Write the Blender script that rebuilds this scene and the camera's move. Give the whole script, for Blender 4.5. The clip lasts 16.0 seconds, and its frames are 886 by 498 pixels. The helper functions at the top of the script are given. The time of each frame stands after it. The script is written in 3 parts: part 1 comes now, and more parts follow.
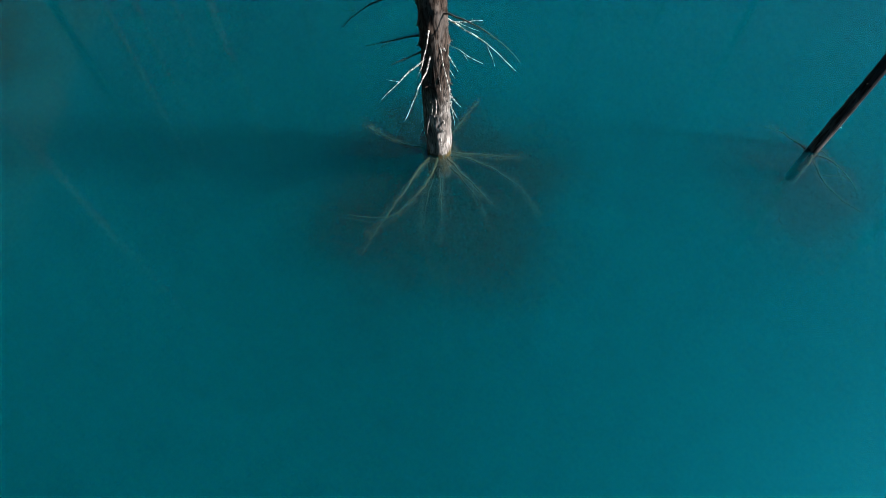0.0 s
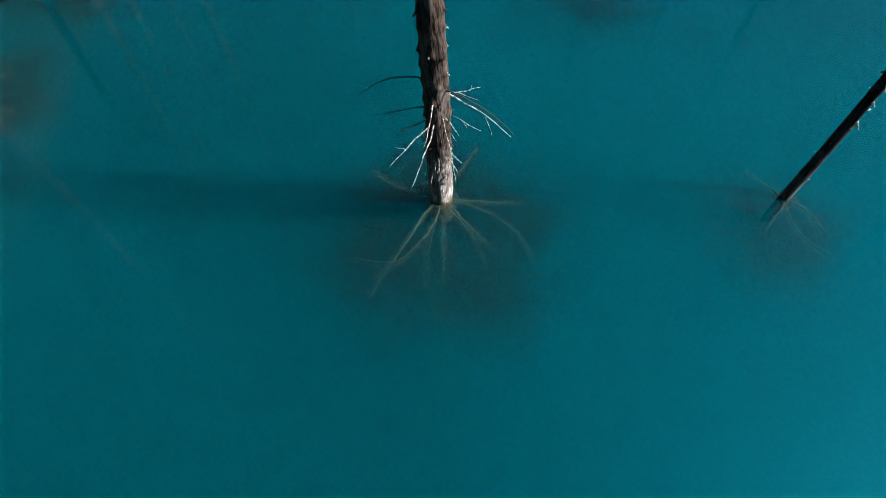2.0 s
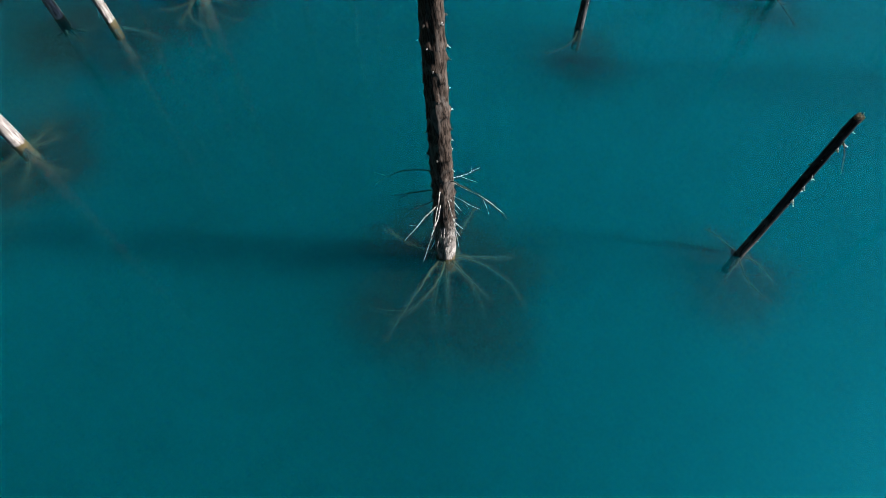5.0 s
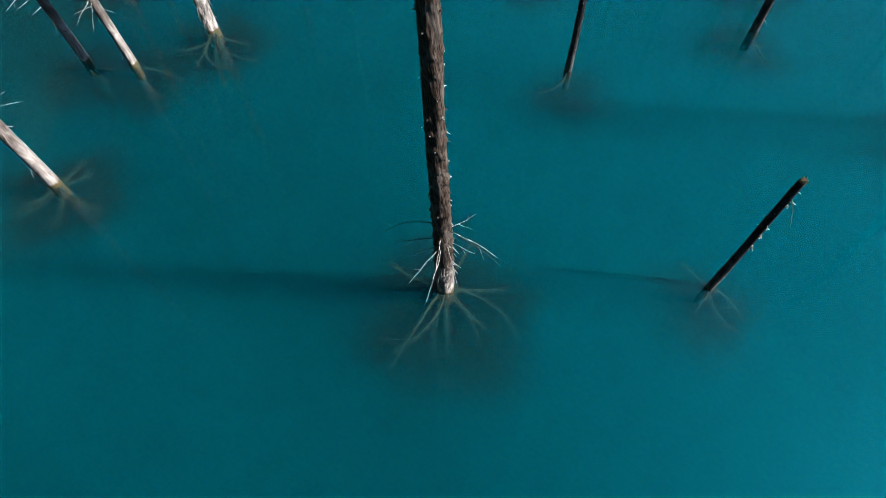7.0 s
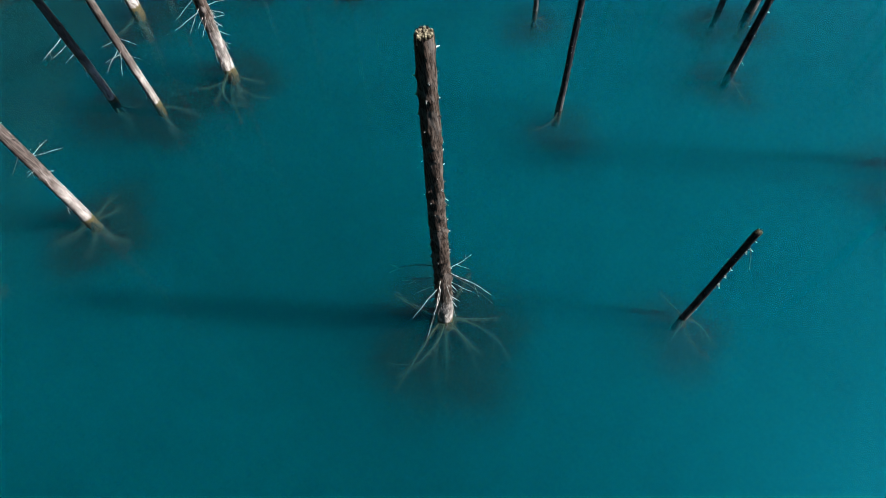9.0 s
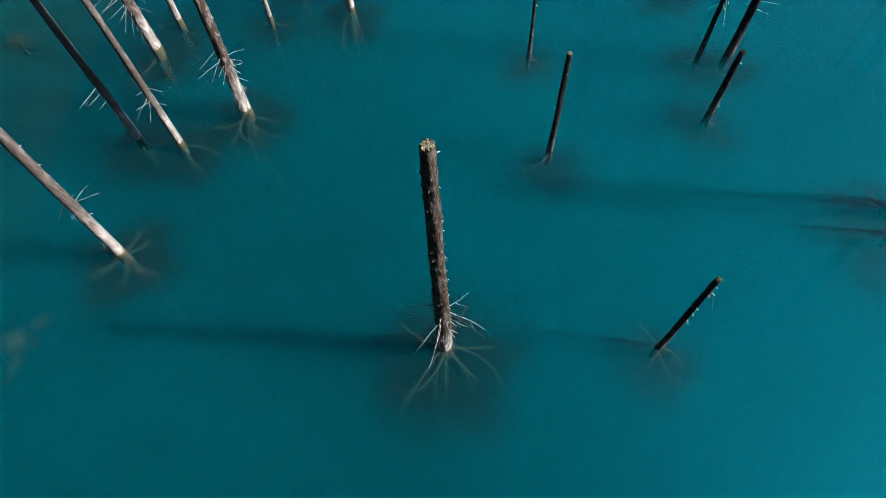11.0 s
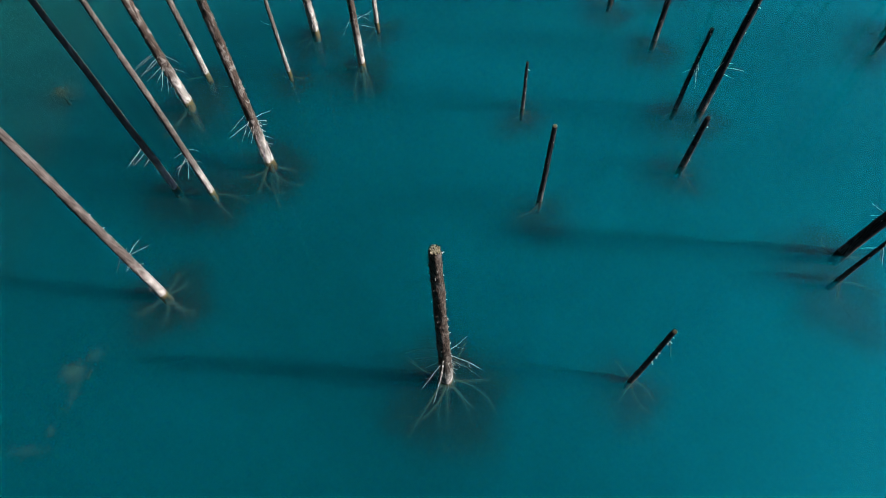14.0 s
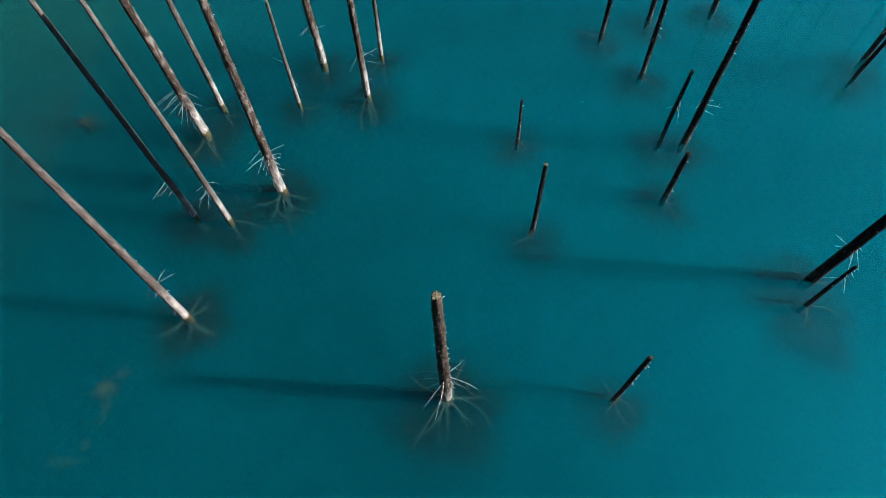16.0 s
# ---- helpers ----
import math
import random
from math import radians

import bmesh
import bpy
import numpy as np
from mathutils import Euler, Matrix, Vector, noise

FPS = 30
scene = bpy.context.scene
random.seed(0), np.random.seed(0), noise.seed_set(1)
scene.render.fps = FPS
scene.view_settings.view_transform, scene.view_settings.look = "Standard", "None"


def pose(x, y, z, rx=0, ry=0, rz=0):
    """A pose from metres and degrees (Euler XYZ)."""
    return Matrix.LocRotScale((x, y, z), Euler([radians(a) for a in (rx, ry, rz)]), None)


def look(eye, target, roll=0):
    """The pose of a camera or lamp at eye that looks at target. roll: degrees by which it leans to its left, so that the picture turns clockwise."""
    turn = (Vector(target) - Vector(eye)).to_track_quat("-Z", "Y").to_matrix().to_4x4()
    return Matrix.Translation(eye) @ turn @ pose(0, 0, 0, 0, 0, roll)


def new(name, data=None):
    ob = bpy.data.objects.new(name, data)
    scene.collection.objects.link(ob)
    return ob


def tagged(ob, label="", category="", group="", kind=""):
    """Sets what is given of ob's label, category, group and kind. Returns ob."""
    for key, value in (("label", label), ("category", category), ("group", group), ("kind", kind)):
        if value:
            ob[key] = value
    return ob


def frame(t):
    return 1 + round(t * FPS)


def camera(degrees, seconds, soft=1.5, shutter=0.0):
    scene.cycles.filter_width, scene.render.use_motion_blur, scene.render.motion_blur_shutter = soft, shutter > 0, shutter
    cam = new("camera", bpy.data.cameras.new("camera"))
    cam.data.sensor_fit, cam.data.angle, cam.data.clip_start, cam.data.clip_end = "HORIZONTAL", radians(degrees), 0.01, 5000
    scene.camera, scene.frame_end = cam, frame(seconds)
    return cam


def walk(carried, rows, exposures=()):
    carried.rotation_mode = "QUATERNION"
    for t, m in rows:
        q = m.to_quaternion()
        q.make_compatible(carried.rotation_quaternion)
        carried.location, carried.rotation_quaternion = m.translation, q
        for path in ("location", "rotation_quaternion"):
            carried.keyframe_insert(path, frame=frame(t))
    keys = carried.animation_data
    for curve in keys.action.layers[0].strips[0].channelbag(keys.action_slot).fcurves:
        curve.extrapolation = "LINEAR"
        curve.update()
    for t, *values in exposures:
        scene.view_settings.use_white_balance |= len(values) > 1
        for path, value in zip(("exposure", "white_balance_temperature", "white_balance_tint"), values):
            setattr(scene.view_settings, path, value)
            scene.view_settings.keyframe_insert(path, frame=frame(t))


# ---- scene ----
cam = camera(78.0, 16.0, soft=0.5)
# seconds, eye (x, y, z), turn, tilt, lean
PATH = [
    (0.0, 0.037, -0.162, 5.928, 0.25, -57.97, 0.87),
    (0.5, -0.009, -0.145, 6.163, 0.08, -58.00, 0.94),
    (1.0, -0.018, -0.087, 6.408, 0.06, -58.00, 0.96),
    (1.5, 0.008, -0.025, 6.652, 0.04, -58.01, 0.96),
    (2.0, 0.012, 0.014, 6.855, 0.04, -58.03, 0.97),
    (2.5, 0.032, 0.060, 7.066, 0.05, -58.02, 0.96),
    (3.0, 0.050, 0.059, 7.316, 0.06, -58.00, 0.96),
    (3.5, 0.060, 0.002, 7.617, 0.03, -58.00, 0.95),
    (4.0, 0.009, -0.011, 7.945, -0.00, -57.98, 0.97),
    (6.5, -0.065, 0.075, 9.513, -0.23, -58.11, 0.92),
    (7.0, -0.062, 0.051, 9.873, -0.27, -58.13, 0.83),
    (7.5, -0.064, 0.052, 10.193, -0.29, -58.14, 0.88),
    (8.0, -0.056, 0.055, 10.545, -0.26, -58.18, 0.87),
    (8.5, -0.043, 0.065, 10.888, -0.21, -58.22, 0.94),
    (9.0, -0.012, 0.078, 11.284, -0.24, -58.22, 0.97),
    (11.5, 0.034, 0.102, 13.372, -0.09, -58.12, 1.00),
    (12.0, 0.022, 0.077, 13.826, -0.05, -58.07, 0.93),
    (12.5, 0.022, 0.069, 14.266, -0.04, -58.09, 0.93),
    (13.0, 0.025, 0.065, 14.701, 0.00, -58.07, 0.95),
    (13.5, 0.028, 0.068, 15.091, 0.01, -58.09, 0.99),
    (14.0, 0.024, 0.069, 15.526, -0.01, -58.08, 0.97),
    (14.5, 0.022, 0.063, 15.955, 0.02, -58.09, 0.94),
    (15.0, 0.024, 0.054, 16.411, 0.06, -58.05, 0.93),
    (15.5, 0.030, 0.041, 16.833, 0.06, -58.02, 0.94),
    (16.0, 0.047, 0.022, 17.291, 0.07, -58.01, 0.95),
]
walk(cam, [(t, pose(x, y, z, 90 + tilt, lean, turn)) for t, x, y, z, turn, tilt, lean in PATH], exposures=((0.0, 1.48), (8.0, 1.42), (16.0, 1.31)))

# ---- light ----
scene.cycles.caustics_reflective = scene.cycles.caustics_refractive = False
scene.cycles.blur_glossy = 1.0
SUN_ELEVATION, SUN_BEARING = 41.1, 97.0
world = bpy.data.worlds.new("sky")
scene.world = world
world.use_nodes = True
wn = world.node_tree.nodes
sky = wn.new("ShaderNodeTexSky")
sky.sky_type, sky.sun_disc = "NISHITA", False
sky.sun_elevation, sky.sun_rotation = radians(SUN_ELEVATION), radians(SUN_BEARING)
sky.altitude, sky.air_density, sky.dust_density, sky.ozone_density = 1500.0, 1.0, 1.2, 4.0
wn["Background"].inputs["Strength"].default_value = 0.036
world.node_tree.links.new(sky.outputs[0], wn["Background"].inputs["Color"])

sun = new("sun", bpy.data.lights.new("sun", "SUN"))
sun.data.energy, sun.data.angle, sun.data.color = 5.0, radians(1.0), (1.0, 0.95, 0.88)
sb, se = radians(SUN_BEARING), radians(SUN_ELEVATION)
sun_way = Vector((math.sin(sb) * math.cos(se), math.cos(sb) * math.cos(se), math.sin(se)))
sun.matrix_world = look(sun_way * 60, (0, 0, 0))


# ---- materials ----
def nodes_of(name):
    m = bpy.data.materials.new(name)
    m.use_nodes = True
    m.node_tree.nodes.clear()
    return m, m.node_tree.nodes, m.node_tree.links


def add(ns, kind, **values):
    n = ns.new(kind)
    for key, v in values.items():
        n.inputs[key.replace("_", " ")].default_value = v
    return n


def mix_colour(ns, ls, fac, a, b):
    n = ns.new("ShaderNodeMix")
    n.data_type = "RGBA"
    for sock, v in ((n.inputs[0], fac), (n.inputs[6], a), (n.inputs[7], b)):
        if hasattr(v, "links"):
            ls.new(v, sock)
        else:
            sock.default_value = v if isinstance(v, float) else (*v, 1)
    return n.outputs[2]


def ramp(ns, ls, value, lo, hi, to_lo=0.0, to_hi=1.0):
    n = ns.new("ShaderNodeMapRange")
    ls.new(value, n.inputs[0])
    for i, v in enumerate((lo, hi, to_lo, to_hi)):
        n.inputs[i + 1].default_value = v
    return n.outputs[0]


def math_node(ns, ls, how, a, b):
    n = ns.new("ShaderNodeMath")
    n.operation = how
    for sock, v in zip(n.inputs, (a, b)):
        if hasattr(v, "links"):
            ls.new(v, sock)
        else:
            sock.default_value = v
    return n.outputs[0]


def wood(name, dark, light, pale, twist=0.5, grain=34.0, pale_top=1.7, pale_amount=1.0, relief=0.6, flakes=0.5, scrap_amount=0.5, slime=(0.080, 0.060, 0.022)):
    """Weathered standing wood: fibres that wind round the trunk, flaking bark, a bleached foot up to the old water mark, slime below the water."""
    m, ns, ls = nodes_of(name)
    tc = ns.new("ShaderNodeTexCoord")
    sep = ns.new("ShaderNodeSeparateXYZ")
    ls.new(tc.outputs["Object"], sep.inputs[0])
    turn = math_node(ns, ls, "MULTIPLY", sep.outputs[2], twist)
    rot = ns.new("ShaderNodeVectorRotate")
    rot.rotation_type = "Z_AXIS"
    ls.new(tc.outputs["Object"], rot.inputs["Vector"])
    ls.new(turn, rot.inputs["Angle"])
    stretch = ns.new("ShaderNodeMapping")
    stretch.inputs["Scale"].default_value = (1, 1, 0.08)
    ls.new(rot.outputs[0], stretch.inputs[0])
    info = ns.new("ShaderNodeObjectInfo")
    shift = ns.new("ShaderNodeVectorMath")
    shift.operation = "ADD"
    ls.new(stretch.outputs[0], shift.inputs[0])
    off = ns.new("ShaderNodeCombineXYZ")
    ls.new(math_node(ns, ls, "MULTIPLY", info.outputs["Random"], 40.0), off.inputs[2])
    ls.new(off.outputs[0], shift.inputs[1])
    fibre = add(ns, "ShaderNodeTexNoise", Scale=grain, Detail=6.0, Roughness=0.62)
    ls.new(shift.outputs[0], fibre.inputs["Vector"])
    flat = ns.new("ShaderNodeMapping")
    flat.inputs["Scale"].default_value = (1, 1, 0.38)
    ls.new(rot.outputs[0], flat.inputs[0])
    plate = add(ns, "ShaderNodeTexNoise", Scale=7.0, Detail=5.0, Roughness=0.6, Distortion=0.8)
    ls.new(flat.outputs[0], plate.inputs["Vector"])
    broad = add(ns, "ShaderNodeTexNoise", Scale=1.6, Detail=3.0)
    ls.new(tc.outputs["Object"], broad.inputs["Vector"])
    cracks = ramp(ns, ls, fibre.outputs[0], 0.43, 0.57)
    patches = ramp(ns, ls, plate.outputs[0], 0.50, 0.62)
    base = mix_colour(ns, ls, cracks, dark, light)
    grey = mix_colour(ns, ls, math_node(ns, ls, "MULTIPLY", patches, flakes), base, tuple(0.6 * a + 0.4 * b for a, b in zip(light, pale)))
    edge = math_node(ns, ls, "ADD", sep.outputs[2], ramp(ns, ls, plate.outputs[0], 0.3, 0.7, -0.7, 0.7))
    edge = math_node(ns, ls, "ADD", edge, ramp(ns, ls, broad.outputs[0], 0.3, 0.7, -0.5, 0.5))
    bleach = ramp(ns, ls, edge, pale_top + 0.25, pale_top - 0.35, 0.0, pale_amount)
    scraps = ramp(ns, ls, plate.outputs[0], 0.56, 0.50)
    bleach = math_node(ns, ls, "MULTIPLY", bleach, math_node(ns, ls, "SUBTRACT", 1.0, math_node(ns, ls, "MULTIPLY", scraps, scrap_amount)))
    pale_mix = mix_colour(ns, ls, ramp(ns, ls, fibre.outputs[0], 0.38, 0.53), tuple(0.17 * c for c in pale), pale)
    col = mix_colour(ns, ls, bleach, grey, pale_mix)
    wet = ramp(ns, ls, math_node(ns, ls, "ADD", sep.outputs[2], ramp(ns, ls, plate.outputs[0], 0.3, 0.7, -0.03, 0.03)), 0.03, -0.01)
    col = mix_colour(ns, ls, wet, col, slime)
    p = add(ns, "ShaderNodeBsdfPrincipled", Roughness=0.85)
    p.inputs["Specular IOR Level"].default_value = 0.1
    ls.new(col, p.inputs["Base Color"])
    bump = add(ns, "ShaderNodeBump", Strength=relief, Distance=0.004)
    ls.new(math_node(ns, ls, "ADD", fibre.outputs[0], plate.outputs[0]), bump.inputs["Height"])
    ls.new(bump.outputs[0], p.inputs["Normal"])
    out = ns.new("ShaderNodeOutputMaterial")
    ls.new(p.outputs[0], out.inputs[0])
    return m


def twig_wood(name, low, high, rough=0.8, gloss=0.3, mottle=0.15):
    m, ns, ls = nodes_of(name)
    tc = ns.new("ShaderNodeTexCoord")
    info = ns.new("ShaderNodeObjectInfo")
    grain = add(ns, "ShaderNodeTexNoise", Scale=22.0, Detail=4.0)
    ls.new(tc.outputs["Object"], grain.inputs["Vector"])
    fac = math_node(ns, ls, "ADD", ramp(ns, ls, grain.outputs[0], 0.5 - mottle, 0.5 + mottle, 0.0, 0.6 if mottle > 0.1 else 0.8), math_node(ns, ls, "MULTIPLY", info.outputs["Random"], 0.4 if mottle > 0.1 else 0.2))
    p = add(ns, "ShaderNodeBsdfPrincipled", Roughness=rough)
    p.inputs["Specular IOR Level"].default_value = gloss
    ls.new(mix_colour(ns, ls, fac, low, high), p.inputs["Base Color"])
    bump = add(ns, "ShaderNodeBump", Strength=0.2, Distance=0.003)
    ls.new(grain.outputs[0], bump.inputs["Height"])
    ls.new(bump.outputs[0], p.inputs["Normal"])
    out = ns.new("ShaderNodeOutputMaterial")
    ls.new(p.outputs[0], out.inputs[0])
    return m


BARK = wood("brown_bare_wood", (0.010, 0.0075, 0.0065), (0.072, 0.054, 0.046), (0.45, 0.42, 0.41), twist=0.35, grain=64.0, pale_top=0.95, pale_amount=0.9, relief=0.4, flakes=0.34, scrap_amount=0.6)
GREY = wood("grey_bare_wood", (0.042, 0.034, 0.032), (0.118, 0.096, 0.091), (0.50, 0.46, 0.45), twist=0.2, grain=60.0, pale_top=1.5, relief=0.2, flakes=0.35, scrap_amount=0.55)
RUSSET = wood("russet_bark", (0.020, 0.014, 0.012), (0.080, 0.058, 0.050), (0.51, 0.47, 0.46), twist=0.4, grain=44.0, pale_top=1.5, relief=0.3, flakes=0.7, scrap_amount=0.5)
# trunks seen from their shade side: the near-black blue tone paints that shade in
SHADED_WOOD = wood("shaded_weathered_wood", (0.003, 0.0038, 0.0055), (0.021, 0.024, 0.031), (0.28, 0.28, 0.285), twist=0.3, pale_top=0.6, pale_amount=0.45, relief=0.25, flakes=0.22, slime=(0.026, 0.025, 0.016))
TWIG = twig_wood("bleached_twig", (0.020, 0.017, 0.016), (0.40, 0.39, 0.385), mottle=0.07)
TWIG_BROWN = twig_wood("brown_twig", (0.008, 0.007, 0.0065), (0.036, 0.029, 0.027))
SUNKEN = twig_wood("slimed_branch", (0.011, 0.019, 0.012), (0.032, 0.045, 0.027), gloss=0.03)
NEEDLES_BROWN = twig_wood("drowned_brown_twigs", (0.006, 0.004, 0.004), (0.022, 0.014, 0.014), gloss=0.02)
SUNKEN_DARK = twig_wood("slimed_twigs", (0.002, 0.003, 0.0015), (0.010, 0.012, 0.006), gloss=0.02)
ALGAE = twig_wood("olive_algae", (0.017, 0.026, 0.016), (0.040, 0.052, 0.033), gloss=0.02)
SUNKEN_BROWN = twig_wood("sunken_brown_branch", (0.020, 0.017, 0.012), (0.050, 0.040, 0.028), gloss=0.03)
PALE_WEED = twig_wood("silted_weed", (0.038, 0.050, 0.032), (0.066, 0.080, 0.050), gloss=0.02)
SPLINTER = twig_wood("pale_splinters", (0.05, 0.042, 0.026), (0.33, 0.30, 0.21))


def murk_material(name, cover):
    """Suspended rock flour: turquoise scatter that covers a part of what lies below."""
    m, ns, ls = nodes_of(name)
    tc = ns.new("ShaderNodeTexCoord")
    cloud = add(ns, "ShaderNodeTexNoise", Scale=0.09, Detail=3.0)
    ls.new(tc.outputs["Object"], cloud.inputs["Vector"])
    d = add(ns, "ShaderNodeSubsurfaceScattering", Scale=MURK_BLUR, Radius=(1.0, 1.0, 1.0))
    d.falloff = "BURLEY"
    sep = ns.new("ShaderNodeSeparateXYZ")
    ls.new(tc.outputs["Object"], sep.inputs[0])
    # the rise towards +x and +y paints sunward glow and sky reflection into the colour
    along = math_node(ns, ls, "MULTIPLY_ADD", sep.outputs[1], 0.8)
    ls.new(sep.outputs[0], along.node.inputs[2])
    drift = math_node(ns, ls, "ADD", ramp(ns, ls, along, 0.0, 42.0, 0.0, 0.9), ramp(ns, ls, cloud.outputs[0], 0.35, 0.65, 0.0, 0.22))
    # the colour turns to MURK_C towards far -x and +y
    far_left = math_node(ns, ls, "SUBTRACT", sep.outputs[1], sep.outputs[0])
    ls.new(mix_colour(ns, ls, ramp(ns, ls, far_left, 30.0, 64.0), mix_colour(ns, ls, drift, MURK_A, MURK_B), MURK_C), d.inputs["Color"])
    level = ns.new("ShaderNodeCombineXYZ")
    level.inputs[2].default_value = 1.0
    ls.new(level.outputs[0], d.inputs["Normal"])
    out = ns.new("ShaderNodeOutputMaterial")
    if cover >= 1:
        ls.new(d.outputs[0], out.inputs[0])
        return m
    t = ns.new("ShaderNodeBsdfTransparent")
    mix = ns.new("ShaderNodeMixShader")
    mix.inputs[0].default_value = cover
    ls.new(t.outputs[0], mix.inputs[1])
    ls.new(d.outputs[0], mix.inputs[2])
    ls.new(mix.outputs[0], out.inputs[0])
    return m


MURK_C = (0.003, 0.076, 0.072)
# MURK_B: brighter end of the painted glow on the sunward side
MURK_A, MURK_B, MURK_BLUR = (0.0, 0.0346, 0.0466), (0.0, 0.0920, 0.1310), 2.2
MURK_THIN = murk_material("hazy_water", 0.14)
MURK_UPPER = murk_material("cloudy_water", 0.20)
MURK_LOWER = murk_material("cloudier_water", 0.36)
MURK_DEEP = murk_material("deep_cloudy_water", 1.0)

SURFACE, ns, ls = nodes_of("water_surface")
tc = ns.new("ShaderNodeTexCoord")
ripple = add(ns, "ShaderNodeTexNoise", Scale=1.3, Detail=2.0)
ls.new(tc.outputs["Object"], ripple.inputs["Vector"])
bump = add(ns, "ShaderNodeBump", Strength=0.12, Distance=0.02)
ls.new(ripple.outputs[0], bump.inputs["Height"])
fresnel = add(ns, "ShaderNodeFresnel", IOR=1.333)
# mirrored light is turned down by hand to a part of the Fresnel amount
mirrored = math_node(ns, ls, "MULTIPLY", fresnel.outputs[0], 0.74)
gl = add(ns, "ShaderNodeBsdfGlossy", Roughness=0.055, Color=(1.0, 1.0, 1.0, 1))
ls.new(bump.outputs[0], gl.inputs["Normal"])
clear = ns.new("ShaderNodeBsdfTransparent")
skin = add(ns, "ShaderNodeSubsurfaceScattering", Scale=MURK_BLUR, Radius=(1.0, 1.0, 1.0), Color=(*MURK_A, 1))
skin.falloff = "BURLEY"
tr = ns.new("ShaderNodeMixShader")
tr.inputs[0].default_value = 0.06
ls.new(clear.outputs[0], tr.inputs[1])
ls.new(skin.outputs[0], tr.inputs[2])
mx = ns.new("ShaderNodeMixShader")
ls.new(mirrored, mx.inputs[0])
ls.new(tr.outputs[0], mx.inputs[1])
ls.new(gl.outputs[0], mx.inputs[2])
# a broad turquoise gloss lobe, added to imitate forward-scattered sun on the sunward side
sheen = add(ns, "ShaderNodeBsdfGlossy", Roughness=0.55, Color=(0.0, 0.55, 0.82, 1))
mx2 = ns.new("ShaderNodeMixShader")
mx2.inputs[0].default_value = 0.019
ls.new(mx.outputs[0], mx2.inputs[1])
ls.new(sheen.outputs[0], mx2.inputs[2])
out = ns.new("ShaderNodeOutputMaterial")
ls.new(mx2.outputs[0], out.inputs[0])

BED, ns, ls = nodes_of("lake_mud")
tc = ns.new("ShaderNodeTexCoord")
mud = add(ns, "ShaderNodeTexNoise", Scale=0.6, Detail=6.0)
ls.new(tc.outputs["Object"], mud.inputs["Vector"])
p = add(ns, "ShaderNodeBsdfPrincipled", Roughness=0.95)
ls.new(mix_colour(ns, ls, ramp(ns, ls, mud.outputs[0], 0.35, 0.65), (0.08, 0.073, 0.053), (0.16, 0.147, 0.107)), p.inputs["Base Color"])
out = ns.new("ShaderNodeOutputMaterial")
ls.new(p.outputs[0], out.inputs[0])


# ---- lake ----
REACH, BED_DEPTH = 2500.0, 3.0


def sheet(bm, z, slot=0):
    f = bm.faces.new([bm.verts.new((x, y, z)) for x, y in ((-REACH, -REACH), (REACH, -REACH), (REACH, REACH), (-REACH, REACH))])
    f.material_index = slot


def mesh_object(name, bm, *materials):
    me = bpy.data.meshes.new(name)
    bm.to_mesh(me)
    bm.free()
    for m in materials:
        me.materials.append(m)
    return new(name, me)


bm = bmesh.new()
sheet(bm, -BED_DEPTH)
tagged(mesh_object("ground", bm, BED), "grey-brown silty lake bed under cloudy water", "lake bed", kind="structure")
bm = bmesh.new()
sheet(bm, 0.0)
tagged(mesh_object("water", bm, SURFACE), "still mirror-smooth surface of a turquoise lake", "lake", kind="structure").visible_shadow = False
def cloud_sheet(z, swell, seed):
    """A level of silt that billows where the trees stand and runs level to the far shore."""
    bm = bmesh.new()
    lo_x, hi_x, lo_y, hi_y, step = -16.0, 18.0, 1.0, 28.0, 0.13
    nx, ny = int((hi_x - lo_x) / step), int((hi_y - lo_y) / step)
    rows = []
    for j in range(ny + 1):
        row = []
        for i in range(nx + 1):
            x, y = lo_x + (hi_x - lo_x) * i / nx, lo_y + (hi_y - lo_y) * j / ny
            rim = min(1.0, 0.5 * min(i, nx - i, j, ny - j) / 10)
            v = Vector((x * 1.7, y * 1.7, seed))
            row.append(bm.verts.new((x, y, z + swell * rim * (noise.noise(v) + 0.5 * noise.noise(v * 2.3)))))
        rows.append(row)
    for lo, hi in zip(rows, rows[1:]):
        for i in range(nx):
            bm.faces.new((lo[i], lo[i + 1], hi[i + 1], hi[i])).smooth = True
    for x0, x1, y0, y1 in ((-REACH, lo_x, -REACH, REACH), (hi_x, REACH, -REACH, REACH), (lo_x, hi_x, -REACH, lo_y), (lo_x, hi_x, hi_y, REACH)):
        bm.faces.new([bm.verts.new((x, y, z)) for x, y in ((x0, y0), (x1, y0), (x1, y1), (x0, y1))])
    return bm


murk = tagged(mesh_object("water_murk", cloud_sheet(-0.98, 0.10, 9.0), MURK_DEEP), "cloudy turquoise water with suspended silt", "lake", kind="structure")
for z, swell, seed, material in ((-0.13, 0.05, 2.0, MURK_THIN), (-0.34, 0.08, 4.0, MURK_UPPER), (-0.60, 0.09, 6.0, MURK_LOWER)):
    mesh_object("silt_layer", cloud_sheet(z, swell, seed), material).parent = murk


